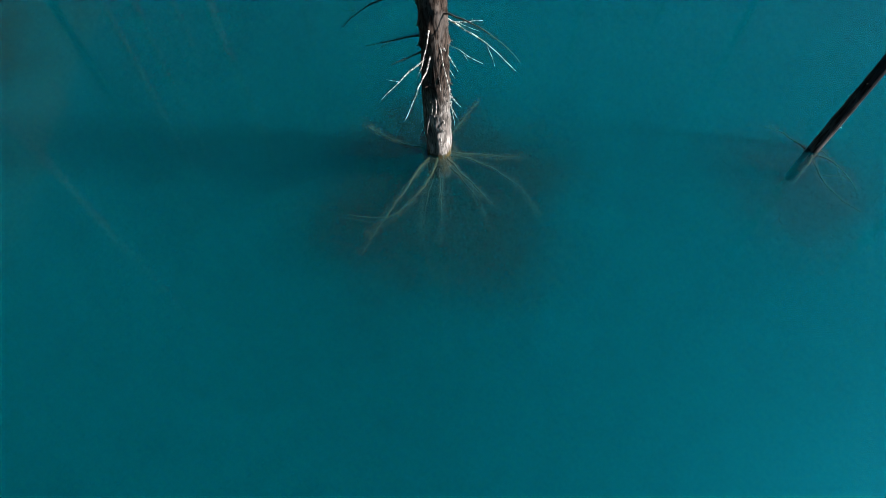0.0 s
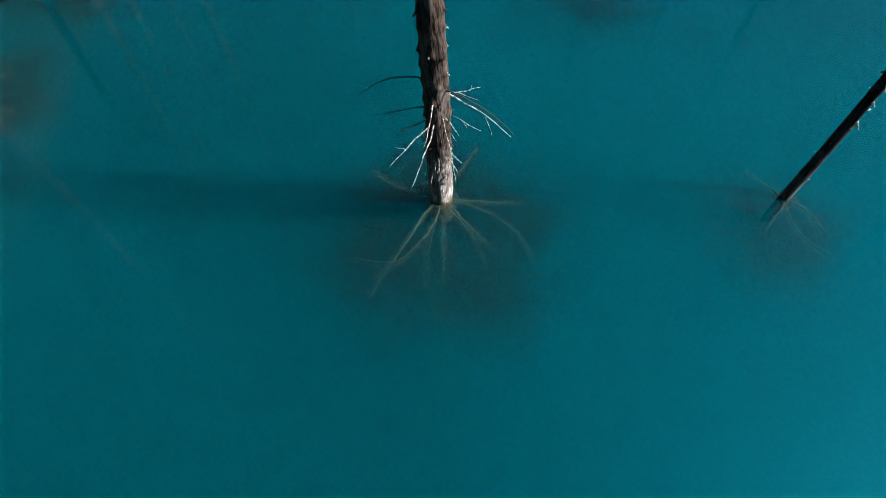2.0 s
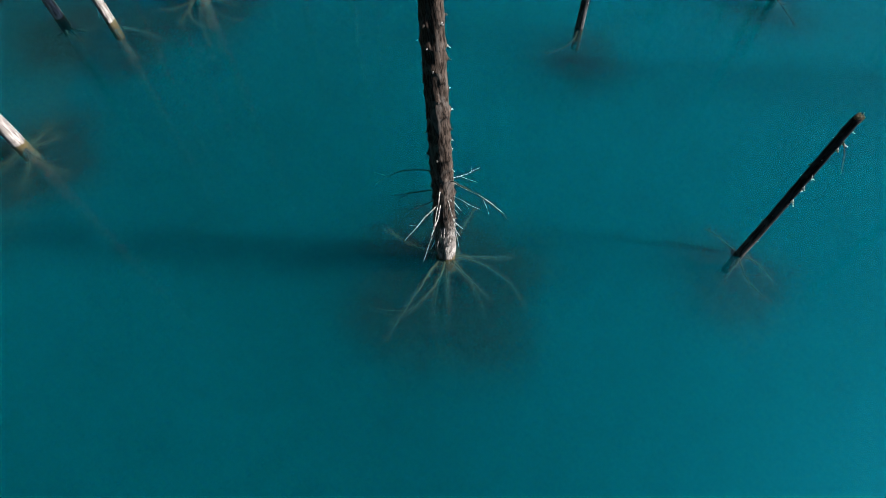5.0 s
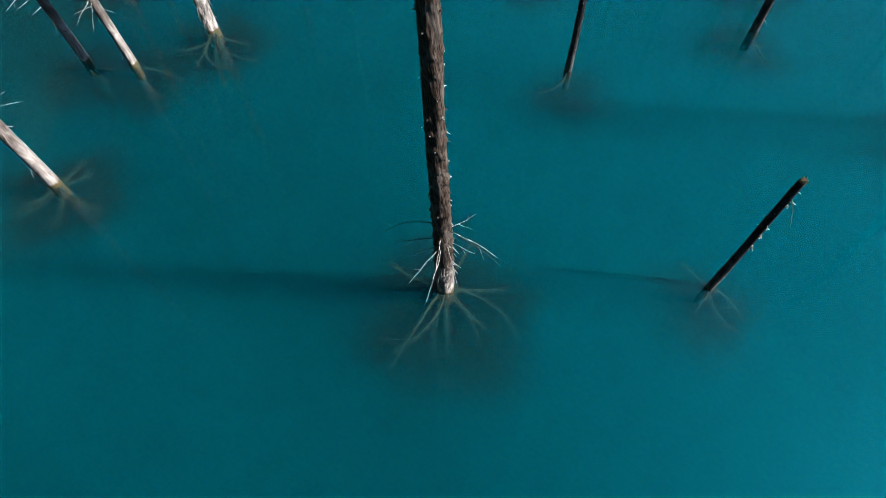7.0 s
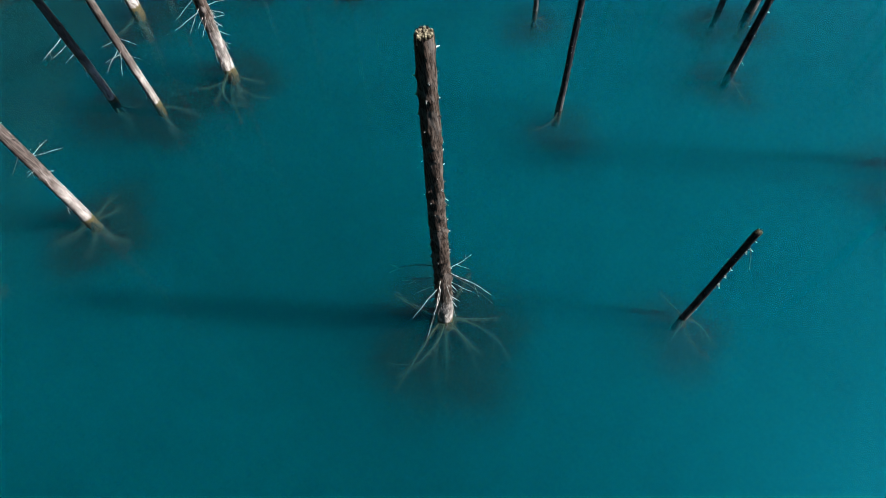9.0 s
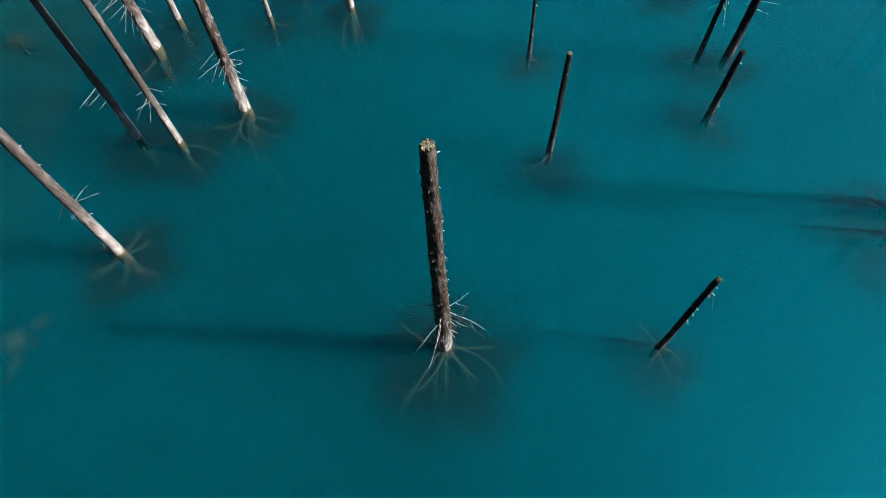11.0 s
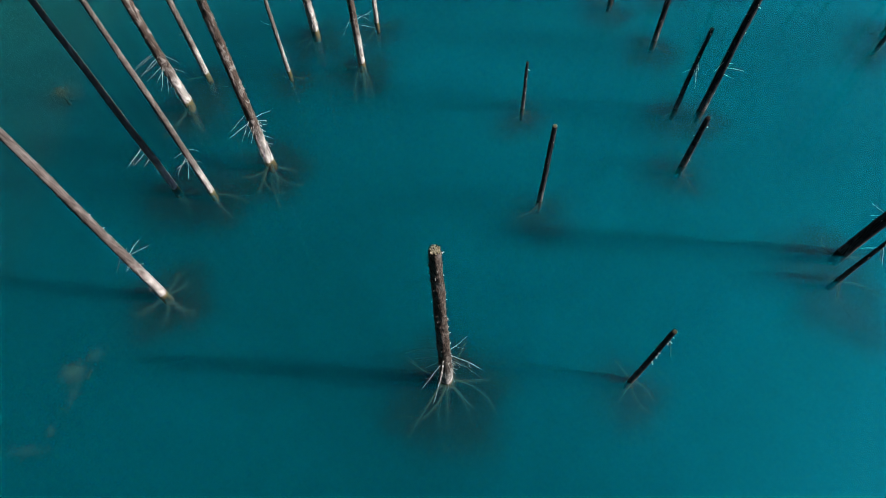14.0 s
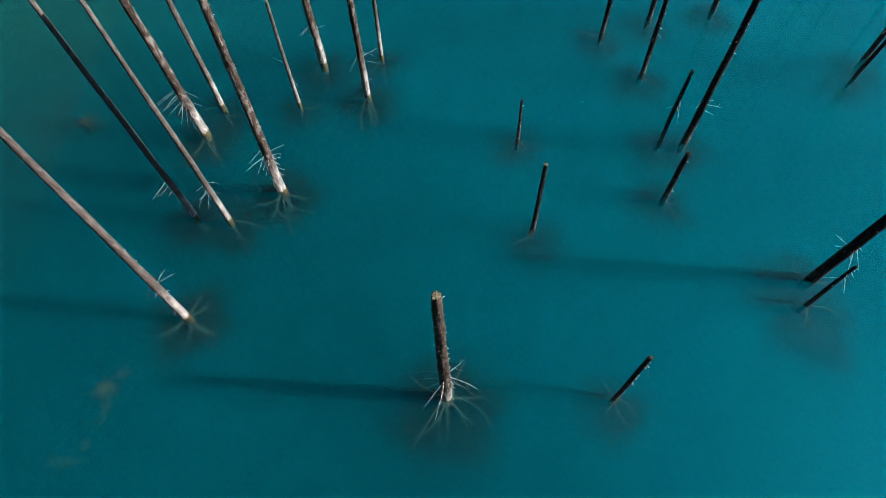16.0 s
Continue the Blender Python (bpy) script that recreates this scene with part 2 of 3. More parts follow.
# unseen forested valley sides, far off, added to darken reflections and block sky light
FOREST, ns, ls = nodes_of("unseen_slope_forest")
tc = ns.new("ShaderNodeTexCoord")
crowns = add(ns, "ShaderNodeTexNoise", Scale=0.12, Detail=8.0, Roughness=0.7)
ls.new(tc.outputs["Object"], crowns.inputs["Vector"])
meadow = add(ns, "ShaderNodeTexNoise", Scale=0.012, Detail=4.0)
ls.new(tc.outputs["Object"], meadow.inputs["Vector"])
p = add(ns, "ShaderNodeBsdfPrincipled", Roughness=0.95)
green = mix_colour(ns, ls, ramp(ns, ls, crowns.outputs[0], 0.35, 0.65), (0.006, 0.011, 0.006), (0.022, 0.032, 0.014))
ls.new(mix_colour(ns, ls, ramp(ns, ls, meadow.outputs[0], 0.55, 0.7), green, (0.06, 0.065, 0.035)), p.inputs["Base Color"])
bump = add(ns, "ShaderNodeBump", Strength=1.0, Distance=6.0)
ls.new(crowns.outputs[0], bump.inputs["Height"])
ls.new(bump.outputs[0], p.inputs["Normal"])
out = ns.new("ShaderNodeOutputMaterial")
ls.new(p.outputs[0], out.inputs[0])

bm = bmesh.new()
AROUND, RISE = 120, 14
grid = []
for i in range(AROUND):
    a = 2 * math.pi * i / AROUND
    # highest to the west-southwest, to cut sky light on the trunks' shade sides
    flank = 0.5 + 0.5 * math.cos(a - radians(205))
    crest = 60 + 520 * flank ** 2.0 + 30 * noise.noise(Vector((2.5 * math.cos(a), 2.5 * math.sin(a), 3.0)))
    row = []
    for j in range(RISE + 1):
        u = j / RISE
        d = 190 + 240 * u + 14 * noise.noise(Vector((6 * math.cos(a), 6 * math.sin(a), 4 * u)))
        h = -BED_DEPTH - 1 + (crest + 4) * u ** 0.8 + 10 * u * noise.noise(Vector((9 * math.cos(a), 9 * math.sin(a), 5 * u)))
        row.append(bm.verts.new((d * math.cos(a), d * math.sin(a), h)))
    grid.append(row)
for i in range(AROUND):
    for j in range(RISE):
        f = bm.faces.new((grid[i][j], grid[(i + 1) % AROUND][j], grid[(i + 1) % AROUND][j + 1], grid[i][j + 1]))
        f.smooth = True
tagged(mesh_object("backdrop", bm, FOREST), "unseen dark valley slopes added round the lake to block sky light", "hillside", kind="structure")


# ---- dead trees ----
def part(name, bm, material, parent, label="", m=None, smooth=True):
    me = bm
    if not isinstance(bm, bpy.types.Mesh):
        me = bpy.data.meshes.new(name)
        if smooth:
            for f in bm.faces:
                f.smooth = True
        bm.to_mesh(me)
        bm.free()
        me.materials.append(material)
    ob = new(name, me)
    ob.parent = parent
    if m is not None:
        ob.matrix_basis = m
    return tagged(ob, label)


def tube(bm, points, radii, sides=6):
    """A tapered tube along points, closed at both ends."""
    rings = []
    for i, (p, r) in enumerate(zip(points, radii)):
        way = (points[min(i + 1, len(points) - 1)] - points[max(i - 1, 0)]).normalized()
        a = way.cross(Vector((0.31, 0.17, 0.93)))
        if a.length < 0.05:
            a = way.cross(Vector((1, 0, 0)))
        a.normalize()
        b = way.cross(a)
        rings.append([bm.verts.new(p + r * (math.cos(q) * a + math.sin(q) * b)) for q in (2 * math.pi * k / sides for k in range(sides))])
    for lo, hi in zip(rings, rings[1:]):
        for k in range(sides):
            bm.faces.new((lo[k], lo[(k + 1) % sides], hi[(k + 1) % sides], hi[k]))
    bm.faces.new(rings[0][::-1])
    bm.faces.new(rings[-1])


def limb_path(rng, start, bearing, length, slope, slope_end, curl, wiggle, steps):
    pts, p, az = [Vector(start)], Vector(start), radians(bearing)
    for i in range(steps):
        s = (i + 0.5) / steps
        el = math.atan(slope + (slope_end - slope) * s) + rng.uniform(-wiggle, wiggle)
        a = az + radians(curl) * s + rng.uniform(-wiggle, wiggle)
        p = p + Vector((math.cos(a) * math.cos(el), math.sin(a) * math.cos(el), math.sin(el))) * (length / steps)
        pts.append(p)
    return pts


def limb(seed, length, slope=-0.2, slope_end=-0.6, thick=0.014, curl=0.0, wiggle=0.2, forks=1, sides=6, fork_length=0.3):
    """A dry twig that grows from the origin along +x, crooked, with side shoots."""
    rng = random.Random(seed)
    bm = bmesh.new()
    steps = max(4, int(length / 0.09))
    pts = limb_path(rng, (0, 0, 0), 0, length, slope, slope_end, curl, wiggle, steps)
    radii = [thick * (1 - 0.75 * i / steps) * rng.uniform(0.85, 1.15) for i in range(steps + 1)]
    tube(bm, pts, radii, sides)
    for _ in range(forks):
        i = rng.randint(max(1, steps // 3), steps - 1)
        side = rng.choice((-1, 1)) * rng.uniform(25, 60)
        way = pts[i + 1] - pts[i]
        az = math.degrees(math.atan2(way.y, way.x)) + side
        n = length * fork_length * rng.uniform(0.6, 1.2)
        sub = limb_path(rng, pts[i], az, n, slope + rng.uniform(-0.2, 0.4), slope_end + rng.uniform(-0.2, 0.5), 0, wiggle, 4)
        tube(bm, sub, [radii[i] * 0.75 * (1 - 0.17 * k) for k in range(5)], max(4, sides - 1))
    return bm


def stub_mesh(seed):
    """The broken foot of a bough, with a swollen collar."""
    rng = random.Random(seed)
    bm = bmesh.new()
    length = rng.uniform(0.035, 0.075)
    pts = [Vector((-0.03, 0, 0)), Vector((0.012, 0, 0)), Vector((0.03, 0.003, -0.004)), Vector((length, rng.uniform(-0.01, 0.01), rng.uniform(-0.03, 0.02)))]
    tube(bm, pts, (0.026, 0.019, 0.011, 0.006), 7)
    me = bpy.data.meshes.new("branch_stub")
    for f in bm.faces:
        f.smooth = True
    bm.to_mesh(me)
    bm.free()
    return me


STUBS_PALE = [stub_mesh(s) for s in range(5)]
STUBS_DARK = [stub_mesh(s + 50) for s in range(4)]
for me in STUBS_PALE:
    me.materials.append(TWIG)
for me in STUBS_DARK:
    me.materials.append(TWIG_BROWN)


def bough_scars(rng, height, whorled, close=1.0):
    """Where boughs broke off a trunk: height, bearing in radians, size. A spruce bears them in rings."""
    scars, z = [], rng.uniform(0.35, 0.6)
    while z < height - 0.1:
        many = rng.randint(3, 5) if whorled else rng.randint(1, 2)
        first = rng.uniform(0, 6.28)
        for i in range(many):
            scars.append((z + rng.uniform(-0.035, 0.035), first + 6.283 * i / many + rng.uniform(-0.35, 0.35), rng.uniform(0.5, 1.0) * (1.0 if z > 1.0 else 0.5)))
        z += rng.uniform(0.22, 0.34) if whorled else close * rng.uniform(0.18, 0.42)
    return scars


def bole(seed, height, r_foot, r_top, lean, scars, flute=0.05, twist=0.5, sides=20, step=0.05, jag=0.03, ridges=0.05, swell=0.1):
    """A tapering trunk, from the lake bed to its broken top, with a drooping collar under each scar. The origin is its axis at the water line."""
    bm = bmesh.new()
    rings = []
    zs = [-BED_DEPTH, -1.6, -1.0, -0.5]
    n = max(6, int((height + 0.3) / step))
    zs += [-0.3 + (height + 0.3) * i / n for i in range(n + 1)]
    rng = random.Random(seed)
    for i, z in enumerate(zs):
        u = max(z, 0) / height
        r = r_foot + (r_top - r_foot) * u ** 0.9
        r *= 1.0 + 0.22 * max(0.0, -z) / BED_DEPTH
        near = [c for c in scars if abs(c[0] - z) < 0.34]
        sway = 0.03 * noise.noise(Vector((z * 0.35, seed * 3.3, 0)))
        ring = []
        for k in range(sides):
            q = 2 * math.pi * k / sides
            v = Vector((1.4 * math.cos(q), 1.4 * math.sin(q), z * 0.9 + 13.7 * seed))
            rr = r * (1 + 0.09 * noise.noise(v) + flute * math.sin(3 * (q + twist * z) + seed))
            grain = Vector((6.5 * math.cos(q + 0.5 * z), 6.5 * math.sin(q + 0.5 * z), z * 1.5 + 5.1 * seed))
            rr += r * ridges * (noise.noise(grain) + 0.5 * noise.noise(grain * 2.1) + 0.45 * abs(noise.noise(Vector((2.2 * grain.x, 2.2 * grain.y, 1.6 * grain.z)))))
            for cz, cq, size in near:
                dq = (q - cq + math.pi) % (2 * math.pi) - math.pi
                if abs(dq) < 1.2:
                    dz = z - cz + 0.22 * dq * dq
                    rr += r * swell * size * math.exp(-((dq / 0.36) ** 2)) * math.exp(-((dz / (0.07 if dz > 0 else 0.03)) ** 2))
            zz = z + (rng.uniform(-jag, jag) if i == len(zs) - 1 else 0)
            ring.append(bm.verts.new((lean[0] * max(z, 0) / height + rr * math.cos(q) + sway, lean[1] * max(z, 0) / height + rr * math.sin(q), zz)))
        rings.append(ring)
    for lo, hi in zip(rings, rings[1:]):
        for k in range(sides):
            bm.faces.new((lo[k], lo[(k + 1) % sides], hi[(k + 1) % sides], hi[k]))
    bm.faces.new(rings[0][::-1])
    bm.faces.new(rings[-1])
    return bm


def splintered_top(seed, r, pieces=44, tall=0.05):
    """The torn end of a trunk: crumbs and short splinters of pale heartwood, close together and uneven."""
    rng = random.Random(seed)
    bm = bmesh.new()
    for i in range(pieces):
        q, d = 2.4 * i + rng.uniform(-0.3, 0.3), r * math.sqrt((i + 0.5) / pieces) * 0.93
        size = r * rng.uniform(0.08, 0.17)
        x, y, h = d * math.cos(q), d * math.sin(q), tall * rng.uniform(0.1, 1.0) * (0.5 + 0.7 * d / r)
        top = Vector((x + rng.uniform(-0.4, 0.4) * size, y + rng.uniform(-0.4, 0.4) * size, h))
        tube(bm, [Vector((x, y, -0.08)), Vector((x, y, h * 0.7)), top], (size, size * rng.uniform(0.85, 1.1), size * rng.uniform(0.4, 0.8)), 6)
    return bm


def drowned_needles(seed, tree, up, haze, reach, drift, material, depth=0.58):
    """The fine dark needles and twiglets that still hang on the boughs below the water, thinning outwards."""
    pick = np.random.default_rng(seed)
    count = int(46000 * haze)
    spread = 0.46 * reach
    p = pick.normal(0, 1, (count, 3)) * (spread, spread, 0.06) + (drift[0], drift[1], -depth)
    p[:, :2] += 0.25 * spread * np.stack([np.sin(3.1 * p[:, 1] + seed), np.sin(2.7 * p[:, 0] + 2 * seed)], 1)
    p[:, 2] = np.clip(p[:, 2], -0.12 - depth, 0.10 - depth)
    way = pick.normal(0, 1, (count, 3)) * (1, 1, 0.25)
    way /= np.linalg.norm(way, axis=1)[:, None]
    side = np.cross(way, pick.normal(0, 1, (count, 3)) * (0.3, 0.3, 1.0))
    side /= np.linalg.norm(side, axis=1)[:, None] + 1e-6
    a, b = way * pick.uniform(0.03, 0.07, count)[:, None], side * pick.uniform(0.0012, 0.0026, count)[:, None]
    verts = np.stack([p - a - b, p - a + b, p + a + 0.4 * b, p + a - 0.4 * b], 1).reshape(-1, 3)
    me = bpy.data.meshes.new("sunken_needles")
    me.from_pydata(verts.tolist(), [], np.arange(4 * count).reshape(-1, 4).tolist())
    me.materials.append(material)
    tagged(part("sunken_needles", me, None, tree, "dark drowned needles under the water", up), kind="stuff")


def blades(pick, p, long=(0.02, 0.05), wide=(0.0012, 0.003)):
    """Fine slips of weed at the places given, turned every way."""
    count = len(p)
    way = pick.normal(0, 1, (count, 3)) * (1, 1, 0.5)
    way /= np.linalg.norm(way, axis=1)[:, None]
    side = np.cross(way, pick.normal(0, 1, (count, 3)) * (0.3, 0.3, 1.0))
    side /= np.linalg.norm(side, axis=1)[:, None] + 1e-6
    a, b = way * pick.uniform(*long, count)[:, None], side * pick.uniform(*wide, count)[:, None]
    me = bpy.data.meshes.new("algae")
    verts = np.stack([p - a - b, p - a + b, p + a + 0.4 * b, p + a - 0.4 * b], 1).reshape(-1, 3)
    me.from_pydata(verts.tolist(), [], np.arange(4 * count).reshape(-1, 4).tolist())
    return me


def algae(seed, tree, up, arcs, foot, material, thick=0.022, per_metre=440, collar=0):
    """Olive weed that coats the drowned boughs: arcs are (height, bearing, length, slope, slope at the tip, curl)."""
    pick = np.random.default_rng(7000 + seed)
    clouds = []
    for z, bearing, length, slope, slope_end, curl in arcs:
        n = int(per_metre * length)
        s = np.linspace(0, 1, 40)
        az = np.radians(bearing + curl * s)
        el = np.arctan(slope + (slope_end - slope) * s)
        d = np.stack([np.cos(az) * np.cos(el), np.sin(az) * np.cos(el), np.sin(el)], 1) * length / 39
        way = np.cumsum(d, 0) + (0.35 * foot * math.cos(radians(bearing)), 0.35 * foot * math.sin(radians(bearing)), z)
        at = pick.random(n) ** 1.25 * 38.9
        i = at.astype(int)
        along = (at - i)[:, None]
        clouds.append(way[i] * (1 - along) + way[i + 1] * along + pick.normal(0, 1, (n, 3)) * (thick * (0.5 + 0.9 * at / 39))[:, None])
    q, d, z = pick.uniform(0, 2 * math.pi, collar), foot / 2 + np.abs(pick.normal(0, 0.05, collar)), -0.04 - 0.5 * pick.random(collar) ** 1.4
    clouds.append(np.stack([d * np.cos(q), d * np.sin(q), z], 1))
    me = blades(pick, np.concatenate(clouds))
    me.materials.append(material)
    tagged(part("algae", me, None, tree, "brown weed on drowned branches" if material is SUNKEN_BROWN else "olive algae on drowned branches", up), kind="stuff")


# spread of the weed about a bough, slips to the metre, slips round the foot
WEED = {1: (0.024, 240, 1500), 3: (0.048, 720, 500), 7: (0.026, 340, 500), 5: (0.030, 500, 300), 6: (0.045, 700, 500), 11: (0.040, 700, 400)}


def dead_tree(seed, x, y, height, foot, top, material, label, lean=(0, 0), limbs=(), stub_share=0.6, pale_stubs=0.6,
              random_limbs=0, sunken=7, sunken_reach=1.3, haze=0.0, own_sunken=(), twist=0.5, flute=0.05, sides=20, torn_tall=0.06, slivers=0, drift=(0.0, 0.0), whorled=False):
    rng = random.Random(1000 + seed)
    tree = tagged(new("dead_tree"), label, "dead tree", "drowned tree trunks standing in the lake")
    tree.location = (x, y, -BED_DEPTH)
    up = Matrix.Translation((0, 0, BED_DEPTH))
    r0, r1 = foot / 2, top / 2
    scars = bough_scars(rng, height, whorled, 0.6 if material is SHADED_WOOD else 1.0)
    trunk = part("trunk", bole(seed, height, r0, r1, lean, scars, flute, twist, sides, step=0.028 if material is BARK else 0.045, ridges=0.085 if whorled else 0.035, swell=0.22 if whorled else 0.09), material, tree, m=up)

    def on_trunk(z, bearing, out=0.85):
        u = max(z, 0) / height
        r = (r0 + (r1 - r0) * u ** 0.9) * out
        a = radians(bearing)
        return Matrix.Translation((lean[0] * u + r * math.cos(a), lean[1] * u + r * math.sin(a), z + BED_DEPTH)) @ Matrix.Rotation(a, 4, "Z")

    part("broken_top", splintered_top(seed, r1 * 0.95, tall=torn_tall), TWIG_BROWN if material is SHADED_WOOD and height < 3 else SPLINTER, tree, "torn broken wood", Matrix.Translation((lean[0], lean[1], height + BED_DEPTH)), smooth=False)
    for i, (z, bearing, length, slope, slope_end, thick, curl, forks, pale) in enumerate(limbs):
        part("branch", limb(seed * 77 + i, length, slope, slope_end, thick, curl, wiggle=0.13, forks=forks), TWIG if pale else TWIG_BROWN, tree, m=on_trunk(z, bearing))
    for i in range(random_limbs):
        z = rng.uniform(1.5, 2.3)
        n = rng.uniform(0.25, 0.8)
        part("branch", limb(seed * 131 + i, n, rng.uniform(-0.8, 0.5), rng.uniform(-1.4, 0.5), rng.uniform(0.004, 0.007), rng.uniform(-25, 25), wiggle=0.16, forks=rng.randint(0, 2), sides=5),
             TWIG if rng.random() < (0.3 if material is SHADED_WOOD else 0.8) else TWIG_BROWN, tree, m=on_trunk(z, rng.uniform(0, 360)))
    for i in range(slivers):
        z = rng.uniform(0.25, 1.9)
        part("bark_sliver", limb(seed * 151 + i, rng.uniform(0.12, 0.34), rng.uniform(-3.5, -1.0), rng.uniform(-5.0, -0.8), rng.uniform(0.009, 0.016), 0, wiggle=0.08, forks=0, sides=5), TWIG, tree, m=on_trunk(z, rng.uniform(0, 360), 0.98))
    for z, q, size in scars:
        if rng.random() > stub_share:
            continue
        me = rng.choice(STUBS_PALE) if rng.random() < pale_stubs else rng.choice(STUBS_DARK)
        k = (0.45 + 0.5 * size) * (0.75 + foot) * (1.3 if material is SHADED_WOOD else 1.0) * (0.8 if whorled else 0.85) * rng.uniform(0.6, 1.3)
        part("branch_stub", me, None, trunk, m=up.inverted() @ on_trunk(z, math.degrees(q), 1.0 + (0.07 if whorled else 0.0)) @ Matrix.Rotation(rng.uniform(-0.2, 0.5), 4, "Y") @ Matrix.Diagonal((k, k, k, 1)))
    for i, (z, bearing, length, slope, slope_end, thick, curl, forks) in enumerate(own_sunken):
        part("sunken_branch", limb(seed * 53 + i, length, slope, slope_end, thick, curl, wiggle=0.2, forks=forks, fork_length=0.4), SUNKEN, tree, m=on_trunk(z, bearing, 0.7))
    arcs = [(z, bearing, length, slope, slope_end, curl) for z, bearing, length, slope, slope_end, thick, curl, forks in own_sunken]
    for i in range(sunken):
        z, n, bearing = -rng.uniform(0.26, 0.46), sunken_reach * rng.uniform(0.4, 0.9), rng.uniform(0, 360)
        slope, slope_end, curl = rng.uniform(-0.5, -0.1), rng.uniform(-0.6, 0.1), rng.uniform(-110, 110)
        part("sunken_branch", limb(seed * 59 + i, n, slope, slope_end, rng.uniform(0.014, 0.028), curl, wiggle=0.14, forks=rng.randint(1, 3), sides=5, fork_length=0.4),
             SUNKEN_BROWN if material is SHADED_WOOD else SUNKEN, tree, m=on_trunk(z, bearing, 0.7))
        arcs.append((z, bearing, n, slope, slope_end, curl))
    if arcs:
        algae(seed, tree, up, arcs, foot, *((SUNKEN_BROWN, 0.035, 160, 260) if material is SHADED_WOOD else (ALGAE, *WEED.get(seed, (0.022, 440, 0)))))
    if haze:
        drowned_needles(seed, tree, up, haze, sunken_reach, drift, *((NEEDLES_BROWN, 0.66) if material is SHADED_WOOD else (SUNKEN_DARK, 0.58)))
    return tree


# the tall trunk in the middle, with a ring of dry branches at the old water mark
CENTRE_LIMBS = (
    # height, bearing, length, slope, slope at the tip, thickness, curl, side shoots, bleached
    (2.37, 171, 1.04, 0.22, -1.05, 0.013, 0, 1, False),
    (1.93, 178, 0.68, -0.30, -0.14, 0.013, 0, 1, False),
    (1.76, -156, 0.42, -0.10, -0.25, 0.013, 0, 1, False),
    (2.15, -102, 0.70, -0.60, 0.30, 0.011, 0, 0, True),
    (1.70, -128, 0.80, -0.02, -0.12, 0.011, 0, 1, True),
    (1.76, -103, 1.07, 0.00, 0.00, 0.012, 0, 0, True),
    (2.07, 50, 0.95, -0.60, -0.45, 0.009, 0, 2, True),
    (2.27, -34, 1.06, 0.27, -0.73, 0.012, 0, 0, False),
    (2.20, -13, 1.05, -0.40, -1.00, 0.011, 0, 1, True),
    (1.86, -16, 0.50, -0.33, -0.53, 0.007, 0, 1, True),
    (1.54, -10, 0.24, -1.76, -1.76, 0.008, 0, 0, True),
    (2.09, -83, 0.48, -2.4, -2.0, 0.011, 0, 0, False),
    (1.85, -70, 0.52, -2.6, -4.0, 0.010, -20, 1, False),
    (1.72, -92, 0.40, -2.2, -3.6, 0.010, 30, 0, False),
    (1.75, -50, 1.00, -3.0, -6.0, 0.010, 0, 0, True),
)
CENTRE_SUNKEN = (
    (-0.05, -103, 1.62, -0.22, -0.22, 0.020, -58, 1),
    (-0.06, -130, 1.84, -0.22, -0.22, 0.022, 10, 1),
    (-0.40, -118, 1.90, -0.12, -0.12, 0.014, 62, 1),
    (-0.26, -92, 0.80, -0.35, -0.30, 0.012, 6, 0),
    (-0.36, -84, 1.20, -0.16, -0.12, 0.012, -14, 0),
    (-0.08, -48, 1.05, -0.34, -0.30, 0.020, 8, 1),
    (-0.30, -40, 1.30, -0.20, -0.20, 0.015, -42, 0),
    (-0.10, -4, 1.12, -0.18, -0.18, 0.016, 14, 0),
    (-0.20, 2, 1.70, -0.17, -0.17, 0.017, -74, 1),
    (-0.10, 64, 1.24, -0.16, -0.16, 0.012, 0, 0),
    (-0.12, 161, 1.24, -0.10, -0.10, 0.012, -28, 0),
    (-0.52, -112, 2.10, -0.08, -0.08, 0.012, 74, 1),
)
dead_tree(1, -0.13, 5.30, 7.64, 0.355, 0.222, BARK, "tall brown drowned trunk with broken pale top and dry twigs", (-0.12, -0.34), CENTRE_LIMBS, stub_share=0.95, pale_stubs=0.6, whorled=True,
          slivers=18, sunken=0, sunken_reach=1.55, haze=3.0, drift=(0.10, -0.30), own_sunken=CENTRE_SUNKEN, twist=1.1, flute=0.03, sides=56, torn_tall=0.035)

FALLEN = (-11.55, 5.72)

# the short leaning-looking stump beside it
dead_tree(2, 5.23, 5.21, 3.24, 0.165, 0.12, SHADED_WOOD, "short shaded trunk snapped off with a hollow top", (0.15, 0.11), ((2.86, -80, 0.48, -0.5, -2.2, 0.010, 10, 0, False), (2.2, 250, 0.12, -0.6, -0.8, 0.009, 0, 0, True)),
          stub_share=0.9, pale_stubs=0.7, sunken=0, sunken_reach=1.1, haze=0.42, drift=(0.1, -0.2), own_sunken=(
              (-0.04, -125, 0.58, -0.38, -0.38, 0.019, -14, 0), (-0.10, -94, 1.07, -0.28, -0.28, 0.016, 76, 1), (-0.02, -2, 0.20, -0.5, -0.5, 0.012, -30, 0),
              (-0.10, 112, 0.75, -0.21, -0.21, 0.014, 0, 1), (-0.15, 3, 0.93, -0.27, -0.27, 0.013, -100, 1)))

GREY_LABEL = "bare grey trunk bleached white near the water"
BARK_LABEL = "scaly brown trunk with a bleached whiskery foot"
SHADED_LABEL = "shaded drowned trunk rising from turquoise water"
